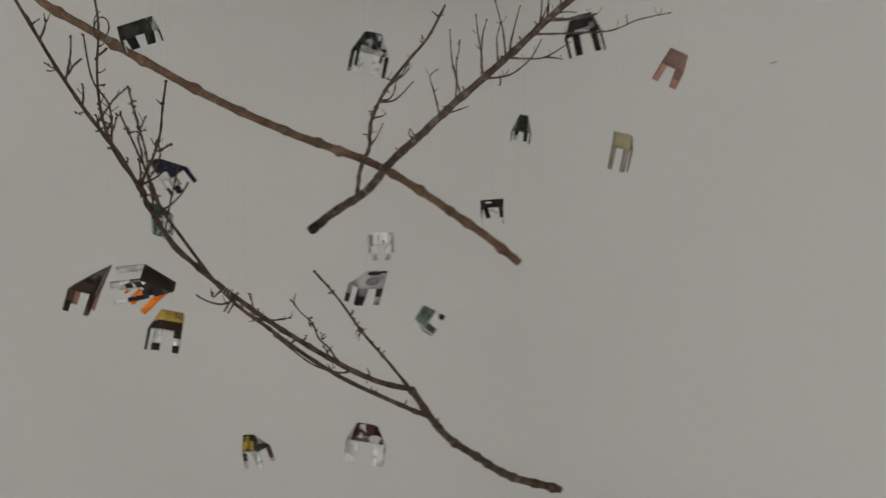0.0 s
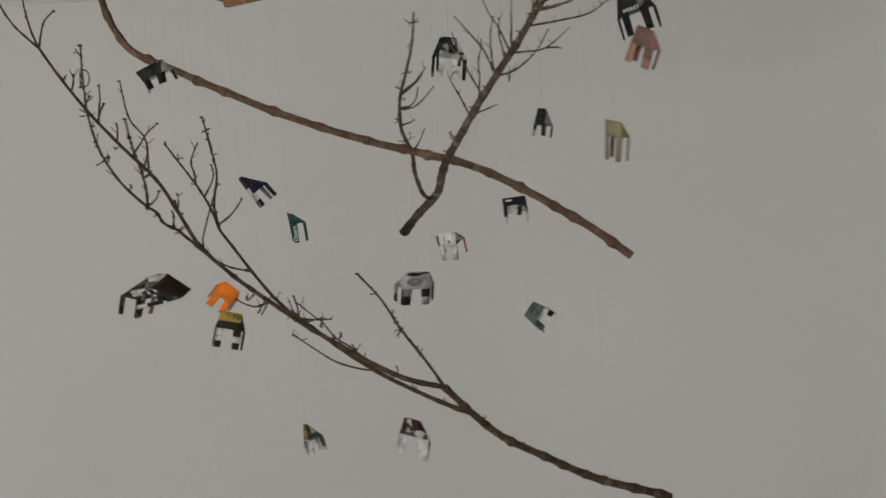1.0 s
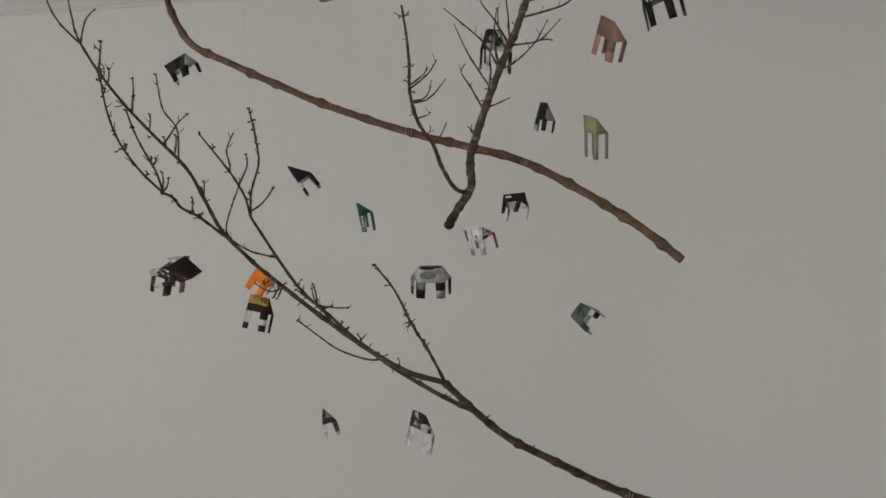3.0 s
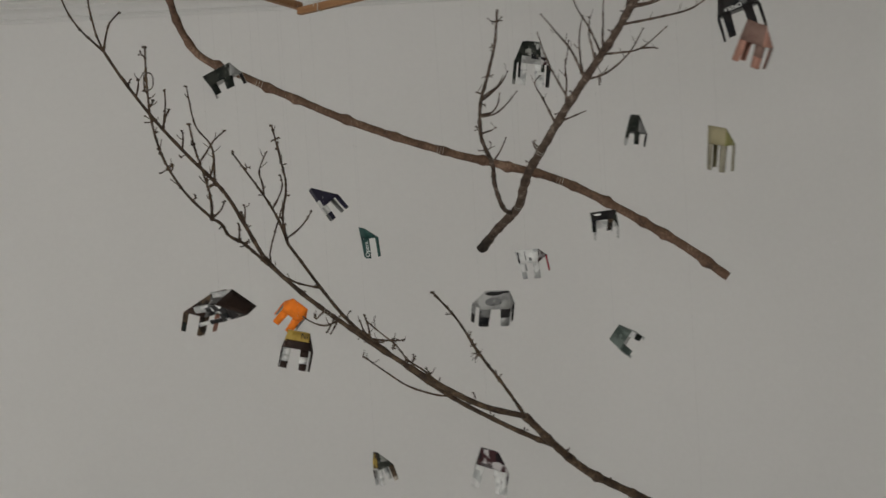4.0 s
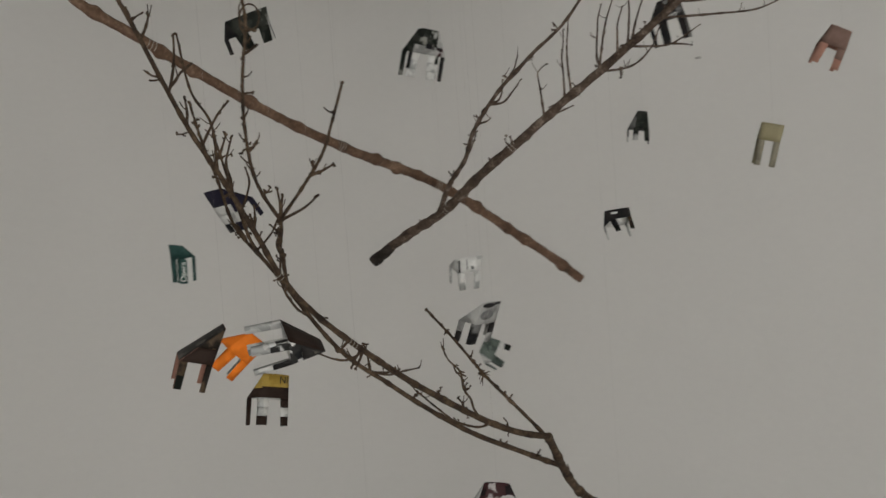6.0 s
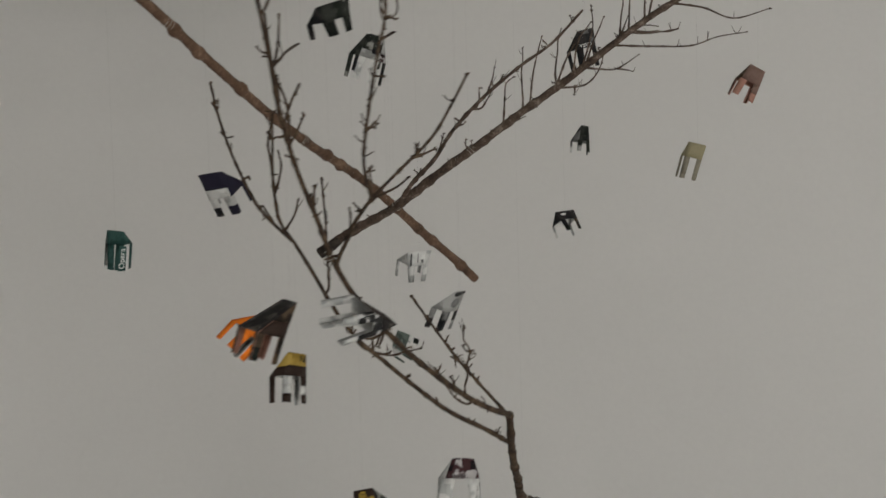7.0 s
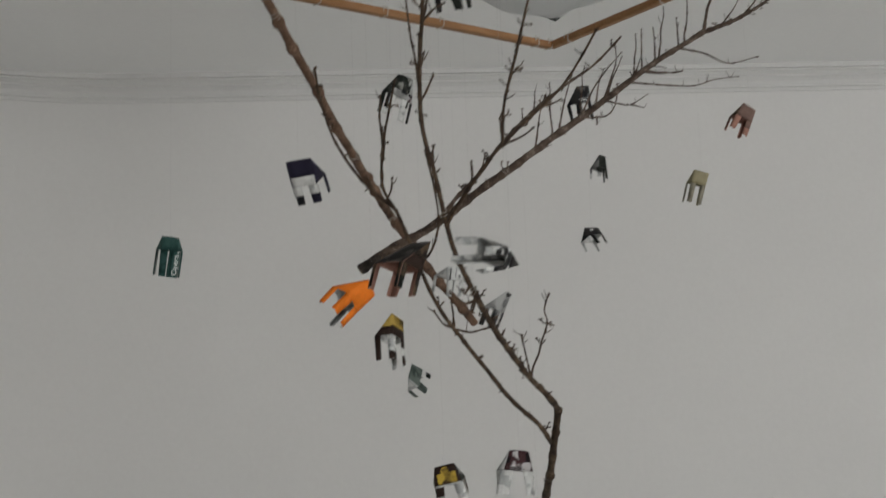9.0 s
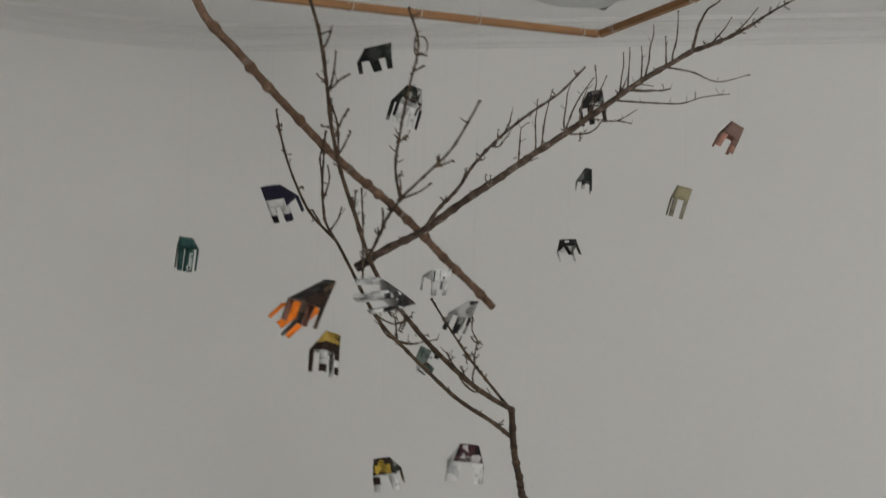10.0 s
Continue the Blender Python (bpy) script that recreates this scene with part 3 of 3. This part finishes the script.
for owner, path, k, radius in ((pole_branch, POLE, 3, 0.0085), (pole_branch, POLE, 5, 0.0081), (pole_branch, POLE, 8, 0.0073), (twiggy_branch, LIMB, 2, 0.0078),
                               (twiggy_branch, LIMB, 4, 0.0070), (forked_branch, STEM, 1, 0.0080), (forked_branch, BOW_UPPER, 5, 0.0047), (forked_branch, BOW_UPPER, 7, 0.0042)):
    tie(owner, path[k], Vector(path[k + 1]) - Vector(path[k - 1]), radius * 1.12)
    hold = Vector((max(-0.6, min(0.55, path[k][0])), path[k][1], 2.54))
    part("thread", tube([path[k], Vector(path[k]).lerp(hold, 0.5), hold], 0.00035, 0.00035, 0.1, 5, 0, 0), [nylon, nylon], owner, "clear nylon thread")

# ---- folded paper stools ----
def paper_sheet(bm, corners, centre, thick=0.0004, bulge=0.02, cells=4):
    """One piece of folded paper between four corners, slightly curved: the printed face outside, another face inside."""
    a, b, c, d = (Vector(q) for q in corners)
    if (b - a).cross(d - a).dot((a + b + c + d) / 4 - centre) < 0:
        a, b, c, d = b, a, d, c
    out = ((b - a).cross(d - a) + (b - c).cross(d - c) * -1).normalized()
    rise = bulge * ((a + b - c - d) / 2).length
    skin = []
    for deep in (0.0, -thick):
        skin.append([[bm.verts.new(a.lerp(b, u / cells).lerp(d.lerp(c, u / cells), v / cells)
                                   + out * (deep + rise * math.sin(math.pi * u / cells) * math.sin(math.pi * (0.15 + 0.7 * v / cells))))
                      for u in range(cells + 1)] for v in range(cells + 1)])
    for layer, side in enumerate(skin):
        for v in range(cells):
            for u in range(cells):
                q = [side[v][u], side[v][u + 1], side[v + 1][u + 1], side[v + 1][u]]
                f = bm.faces.new(q if layer == 0 else q[::-1])
                f.material_index, f.smooth = layer, True
    rim = [(0, u) for u in range(cells)] + [(v, cells) for v in range(cells)] + [(cells, cells - u) for u in range(cells)] + [(cells - v, 0) for v in range(cells)]
    for p, q in zip(rim, rim[1:] + rim[:1]):
        bm.faces.new((skin[0][q[0]][q[1]], skin[0][p[0]][p[1]], skin[1][p[0]][p[1]], skin[1][q[0]][q[1]])).material_index = 1


def paper_stool(label, ridge, turn, dims, faces, inside, legs, bands=None, leg=0.32, words=None, marks=None):
    """A stool folded from one piece of printed paper: an upright front under a short ridge, triangular ends that splay backwards,
    a sloping back and four creased legs.  ridge: the middle of the ridge; dims: widths of ridge, front and back, depth before and
    behind the ridge, height of the body, length of the legs; faces: front, back, left and right end; legs: front left, front right,
    back left, back right, each one print or several from top to foot; bands: prints of the lower part of a face."""
    wr, wf, wb, df, db, h, long = dims
    thing = tagged(new("paper_stool"), label, "paper stool", "paper stools hung on the mobile")
    thing.matrix_world = pose(*ridge, *turn) @ Matrix.Translation((0, 0, -h - long))
    top = {s: Vector((s * wr / 2, 0, h + long)) for s in (-1, 1)}
    front = {s: Vector((s * wf / 2, -df, long)) for s in (-1, 1)}
    back = {s: Vector((s * wb / 2, db, long)) for s in (-1, 1)}
    middle = Vector((0, db * 0.45, long + h * 0.3))
    made = {}

    def panel(name, key, corners, mat):
        share, strip = (bands or {}).get(key, (0.0, None))
        a, b, c, d = corners
        m0, m1 = d.lerp(a, share), c.lerp(b, share)
        bm = bmesh.new()
        paper_sheet(bm, (a, b, m1, m0), middle)
        made[key] = part(name, bm, [mat, inside], thing)
        if strip:
            bm = bmesh.new()
            paper_sheet(bm, (m0, m1, c, d), middle)
            part("printed_band", bm, [strip, inside], made[key])

    panel("front_panel", "front", (top[-1], top[1], front[1], front[-1]), faces[0])
    panel("back_panel", "back", (top[1], top[-1], back[-1], back[1]), faces[1])
    for s, key, mat in ((-1, "left", faces[2]), (1, "right", faces[3])):
        panel("end_panel", key, (top[s], top[s].lerp(back[s], 0.03), back[s], front[s]), mat)
    width = wf * leg
    for n, (s, corner, other) in enumerate(((-1, front, back), (1, front, back), (-1, back, front), (1, back, front))):
        skins = legs[n] if isinstance(legs, (list, tuple)) else legs
        skins = skins if isinstance(skins, (list, tuple)) else [skins]
        c = corner[s]
        slope = (c - top[s]).normalized() if corner is front else Vector((0, 0, -1))
        foot = c + Vector((slope.x * 0.5, slope.y * 0.5, -1)) * long
        along = (other[s] - c).normalized()
        wide = (width, width * 0.5) if corner is front else (width * 0.45, width * 0.7)
        owner = thing
        for m, skin in enumerate(skins):
            t0, t1 = m / len(skins), (m + 1) / len(skins)
            bm = bmesh.new()
            p0, p1 = c.lerp(foot, t0), c.lerp(foot, t1)
            for way, w in ((Vector((-s, 0, 0)), wide[0]), (along, wide[1])):
                paper_sheet(bm, (p0, p0 + way * w * (1 - 0.12 * t0), p1 + way * w * (1 - 0.12 * t1), p1), Vector((0, db * 0.45, c.z * 0.5)), bulge=0.012, cells=2)
            owner = part("leg" if m == 0 else "foot", bm, [skin, inside], owner)

    def on_face(key, u, v, off):
        """A place on a face and its axes: u across and v up, 0 to 1."""
        diagonal = (Vector((1, 0, 0)) + (back[1] - front[1]).normalized()).normalized()
        edge = front[1] + Vector((diagonal.y, -diagonal.x, 0)) * 0.002
        a, b, c, d = {"corner": (edge - diagonal * 0.007, edge + diagonal * 0.007, edge + diagonal * 0.007 - Vector((0, 0, long)), edge - diagonal * 0.007 - Vector((0, 0, long))), "front": (top[-1], top[1], front[1], front[-1]), "left": (top[-1], top[-1], front[-1], back[-1]),
                      "right": (top[1], top[1], back[1], front[1])}[key]
        x = (c - d).normalized()
        n = x.cross(((a + b) - (c + d)).normalized()).normalized()
        y = n.cross(x)
        if n.dot((a + c) / 2 - middle) < 0:
            n = -n
        at = d.lerp(c, u).lerp(a.lerp(b, u), v) + n * off
        return at, x, y, n

    for key, u, v, wide, high, shape, mat in marks or ():
        at, x, y, n = on_face(key, u, v, 0.0011)
        bm = bmesh.new()
        count = 24
        ring = []
        for q in range(count):
            g = 2 * math.pi * q / count
            r = {"oval": 1.0, "star": 0.55 + 0.45 * (q % 2), "block": 1 / max(abs(math.cos(g)), abs(math.sin(g)))}[shape]
            ring.append((x * math.cos(g) * wide * r + y * math.sin(g) * high * r) / 2)
        lo, hi = [bm.verts.new(at + q) for q in ring], [bm.verts.new(at + q + n * 0.0002) for q in ring]
        bm.faces.new(lo[::-1])
        bm.faces.new(hi)
        for q in range(count):
            bm.faces.new((lo[q], lo[(q + 1) % count], hi[(q + 1) % count], hi[q]))
        bmesh.ops.recalc_face_normals(bm, faces=bm.faces[:])
        part("printed_shape", bm, mat, made.get(key, thing))
    for text, size, key, u, v, spin, mat in words or ():
        cu = bpy.data.curves.new("lettering", "FONT")
        cu.body, cu.size, cu.align_x, cu.align_y, cu.extrude = text, size, "CENTER", "CENTER", 0.0001
        word = bpy.data.objects.new("lettering", cu)
        scene.collection.objects.link(word)
        me = bpy.data.meshes.new_from_object(word.evaluated_get(bpy.context.evaluated_depsgraph_get()))
        bpy.data.objects.remove(word)
        me.materials.append(mat)
        ob = new("lettering", me)
        ob.parent = made.get(key, thing)
        at, x, y, n = on_face(key, u, v, 0.0015)
        m = Matrix((x, y, n)).transposed().to_4x4()
        m.translation = at
        ob.matrix_local = m @ pose(0, 0, 0, 0, 0, spin)
    tip = thing.matrix_world @ Vector((0, 0, h + long))
    bm = bmesh.new()
    inner = thing.matrix_world.inverted()
    hold = Vector((tip.x, tip.y, max(2.515, tip.z + 0.1)))
    tube([inner @ tip, inner @ tip.lerp(hold, 0.5), inner @ hold], 0.00035, 0.00035, 0.1, 5, 0, 0, bm=bm)
    part("thread", bm, [nylon, nylon], thing, "clear nylon thread")
    return thing


white_paper = printed("white printed paper", (0.38, 0.385, 0.38), (0.58, 0.58, 0.565), (0.68, 0.68, 0.665), 70, 0.35)
grey_print = printed("grey photo print", (0.02, 0.02, 0.02), (0.17, 0.17, 0.167), (0.55, 0.55, 0.54), 45, 0.25)
black_print = printed("black print", (0.010, 0.010, 0.012), (0.022, 0.020, 0.020), (0.10, 0.09, 0.08), 40, 0.3)
black_white = printed("black and white print", (0.012, 0.012, 0.014), (0.03, 0.03, 0.03), (0.68, 0.68, 0.68), 105, 0.5)
moss_print = printed("dark green print", (0.010, 0.012, 0.010), (0.028, 0.031, 0.026), (0.25, 0.25, 0.23), 60, 0.4)
pink_print = printed("dusty pink print", (0.12, 0.072, 0.060), (0.18, 0.115, 0.095), (0.25, 0.165, 0.135), 25, 0.2)
salmon_print = plain_print("salmon print", (0.36, 0.19, 0.145))
brown_print = printed("brown photo print", (0.018, 0.014, 0.011), (0.085, 0.058, 0.037), (0.42, 0.38, 0.33), 60, 0.45)
straw_print = printed("straw yellow print", (0.19, 0.165, 0.090), (0.27, 0.24, 0.15), (0.37, 0.335, 0.245), 22, 0.15)
navy_print = plain_print("navy print", (0.020, 0.018, 0.035))
teal_print = printed("teal print", (0.014, 0.042, 0.038), (0.032, 0.078, 0.070), (0.080, 0.15, 0.135), 40, 0.2)
orange_print = plain_print("orange print", (0.86, 0.215, 0.022))
ochre_print = printed("ochre print", (0.26, 0.17, 0.03), (0.38, 0.26, 0.06), (0.45, 0.33, 0.10), 25, 0.2)
umber_print = plain_print("dark umber print", (0.030, 0.018, 0.014))
maroon_print = printed("maroon and black print", (0.012, 0.008, 0.010), (0.045, 0.018, 0.020), (0.42, 0.40, 0.40), 60, 0.45)
yellow_print = printed("yellow print with a dark edge", (0.05, 0.03, 0.015), (0.48, 0.33, 0.05), (0.55, 0.40, 0.09), 30, 0.2)
red_print = plain_print("red print", (0.40, 0.05, 0.07))
pale_grey = printed("pale grey photo print", (0.20, 0.20, 0.195), (0.36, 0.36, 0.35), (0.52, 0.52, 0.51), 35, 0.15)
olive_print = printed("olive yellow print", (0.13, 0.125, 0.045), (0.20, 0.19, 0.075), (0.27, 0.25, 0.12), 25, 0.15)
sand_print = printed("sand grey print", (0.16, 0.145, 0.11), (0.24, 0.22, 0.17), (0.33, 0.31, 0.25), 30, 0.2)
sage_print = printed("grey green print", (0.05, 0.065, 0.058), (0.12, 0.145, 0.13), (0.26, 0.29, 0.27), 45, 0.3)
grey_ink = printed("grey ink", (0.10, 0.10, 0.10), (0.16, 0.16, 0.16), (0.24, 0.24, 0.24), 120, 0.2)
white_ink, dark_ink = plain_print("white ink", (0.8, 0.8, 0.78)), plain_print("dark ink", (0.02, 0.02, 0.02))

paper_stool("dark green printed paper stool hanging askew", (-0.312, -0.283, 2.229), (6, -20, 16), (0.053, 0.038, 0.060, 0.004, 0.022, 0.020, 0.018),
            (moss_print, moss_print, black_print, pale_grey), white_paper, [moss_print, moss_print, black_print, black_print])
paper_stool("black and white printed paper stool hanging by a thread", (-0.020, 0.282, 2.293), (9, 12, 6), (0.036, 0.042, 0.080, -0.008, 0.014, 0.044, 0.043),
            (moss_print, black_print, moss_print, pale_grey), white_paper, [(black_print, black_print, white_paper), (moss_print, white_paper, white_paper), moss_print, black_print],
            bands={"front": (0.34, pale_grey), "right": (0.34, maroon_print)}, marks=[("front", 0.70, 0.34, 0.015, 0.009, "block", black_print), ("front", 0.86, 0.80, 0.006, 0.012, "oval", pale_grey)])
paper_stool("black printed paper stool with white lettering", (0.387, 0.197, 2.311), (-3, -14, 4), (0.041, 0.043, 0.074, -0.006, 0.026, 0.034, 0.040),
            (black_print, black_print, black_print, black_print), pale_grey, black_print, leg=0.26,
            words=[("OPERA", 0.0098, "front", 0.40, 0.17, 180, white_ink)], marks=[("front", 0.86, 0.30, 0.016, 0.016, "star", grey_ink), ("front", 0.45, 0.86, 0.018, 0.006, "block", grey_ink)])
paper_stool("dusty pink printed paper stool with salmon legs", (0.507, -0.142, 2.197), (2, 27, -16), (0.030, 0.037, 0.037, -0.003, 0.029, 0.027, 0.029),
            (pink_print, pink_print, brown_print, salmon_print), salmon_print, [salmon_print, (pink_print, salmon_print), pink_print, pink_print])
paper_stool("small black and grey printed paper stool", (0.271, 0.035, 2.110), (-10, 9, -4), (0.015, 0.021, 0.036, 0.000, 0.018, 0.027, 0.020),
            (moss_print, grey_print, grey_print, grey_print), grey_print, [(moss_print, pale_grey), moss_print, (grey_print, white_paper), black_print])
paper_stool("straw yellow printed paper stool", (0.430, -0.076, 2.072), (7, 14, -22), (0.032, 0.030, 0.034, -0.001, 0.022, 0.026, 0.038),
            (straw_print, straw_print, straw_print, olive_print), straw_print, sand_print, leg=0.30)
paper_stool("small black and white paper stool hanging askew", (0.214, 0.018, 1.961), (-28, -4, 8), (0.042, 0.034, 0.040, 0.004, 0.024, 0.018, 0.021),
            (black_print, black_print, black_print, moss_print), white_paper, [(black_print, moss_print), brown_print, white_paper, white_paper], leg=0.22,
            marks=[("front", 0.30, 0.60, 0.012, 0.004, "oval", white_ink)])
paper_stool("navy paper stool with white lower half and dark feet", (-0.395, 0.036, 2.034), (36, -7, -43), (0.039, 0.037, 0.060, 0.005, 0.030, 0.043, 0.031),
            (navy_print, navy_print, navy_print, navy_print), white_paper, [(white_paper, black_print), (white_paper, navy_print), navy_print, navy_print], bands={"front": (0.36, white_paper)}, leg=0.36)
paper_stool("white paper stool with faint print and one red leg", (0.001, 0.161, 1.895), (19, -2, 5), (0.048, 0.038, 0.050, 0.003, 0.034, 0.026, 0.031),
            (white_paper, white_paper, white_paper, maroon_print), white_paper, [white_paper, white_paper, white_paper, red_print], leg=0.28,
            marks=[("front", 0.10, 0.45, 0.0028, 0.022, "block", dark_ink), ("front", 0.42, 0.55, 0.0018, 0.018, "block", grey_ink), ("front", 0.64, 0.30, 0.005, 0.006, "block", grey_ink)])
paper_stool("grey photo printed paper stool with dark feet", (0.010, 0.024, 1.834), (22, 3, 40), (0.043, 0.047, 0.077, -0.001, 0.024, 0.037, 0.034),
            (pale_grey, grey_print, pale_grey, pale_grey), white_paper, [(grey_print, black_print), (black_print, pale_grey), (pale_grey, black_print), (grey_print, black_print)],
            marks=[("front", 0.38, 0.42, 0.030, 0.016, "oval", grey_ink), ("front", 0.36, 0.86, 0.030, 0.008, "oval", dark_ink), ("front", 0.80, 0.93, 0.014, 0.004, "block", dark_ink)])
paper_stool("white and grey-green paper stool hanging on its side", (0.060, 0.421, 1.705), (-25, -52, 33), (0.036, 0.044, 0.052, 0.003, 0.028, 0.030, 0.024),
            (sage_print, sage_print, white_paper, pale_grey), white_paper, [sage_print, (white_paper, moss_print), sage_print, white_paper], leg=0.3)
paper_stool("brown and olive printed paper stool hanging askew", (-0.369, -0.255, 1.868), (17, -3, 99), (0.040, 0.046, 0.056, -0.006, 0.045, 0.045, 0.033),
            (grey_print, black_print, brown_print, brown_print), salmon_print, [brown_print, salmon_print, (brown_print, moss_print), brown_print], leg=0.32,
            bands={"left": (0.42, umber_print)})
paper_stool("black and white printed paper stool hanging on its side", (-0.255, -0.302, 1.841), (84, -21, 100), (0.030, 0.050, 0.055, 0.002, 0.030, 0.042, 0.042),
            (black_print, umber_print, black_print, black_print), white_paper, [(black_print, white_paper), (white_paper, white_paper), (black_white, white_paper), white_paper], leg=0.32,
            bands={"left": (0.34, black_white)})
paper_stool("bright orange paper stool hanging askew", (-0.339, -0.083, 1.825), (25, 41, 38), (0.033, 0.037, 0.052, -0.006, 0.036, 0.038, 0.032),
            (orange_print, orange_print, orange_print, orange_print), white_paper, [orange_print, orange_print, orange_print, white_paper], leg=0.36)
paper_stool("ochre yellow paper stool with a dark band and letters", (-0.318, -0.117, 1.780), (-10, 14, 32), (0.039, 0.042, 0.058, -0.002, 0.026, 0.032, 0.036),
            (ochre_print, ochre_print, ochre_print, umber_print), white_paper, [(white_paper, white_paper, umber_print), (umber_print, white_paper, umber_print), umber_print, (umber_print, umber_print)],
            words=[("NI", 0.0135, "front", 0.78, 0.76, 0, dark_ink)], leg=0.30, bands={"front": (0.46, umber_print), "left": (0.40, umber_print)})
paper_stool("small yellow paper stool with brown edges and pale legs", (-0.208, -0.066, 1.558), (14, -12, -40), (0.030, 0.042, 0.050, 0.010, 0.018, 0.030, 0.027),
            (umber_print, umber_print, umber_print, moss_print), white_paper, [(umber_print, white_paper), white_paper, umber_print, brown_print],
            bands={"front": (0.10, white_paper)}, marks=[("front", 0.50, 0.36, 0.029, 0.017, "block", yellow_print), ("front", 0.46, 0.72, 0.012, 0.013, "oval", yellow_print)])
paper_stool("maroon and grey printed paper stool with white legs", (-0.008, -0.006, 1.563), (-12, 7, -8), (0.037, 0.056, 0.074, -0.007, 0.016, 0.033, 0.039),
            (maroon_print, white_paper, pale_grey, maroon_print), white_paper, [white_paper, white_paper, white_paper, (maroon_print, white_paper)],
            marks=[("front", 0.42, 0.18, 0.026, 0.0016, "block", grey_ink), ("front", 0.45, 0.08, 0.030, 0.0014, "block", grey_ink)])
paper_stool("teal paper stool with white lettering down a leg", (-0.491, 0.328, 1.947), (10, 8, -22), (0.028, 0.024, 0.046, -0.001, 0.026, 0.025, 0.045),
            (teal_print, teal_print, teal_print, teal_print), pale_grey, teal_print, leg=0.46, words=[("Opera", 0.0140, "corner", 0.5, 0.50, 90, white_ink)], marks=[("corner", 0.5, 0.5, 0.0135, 0.044, "block", teal_print)])
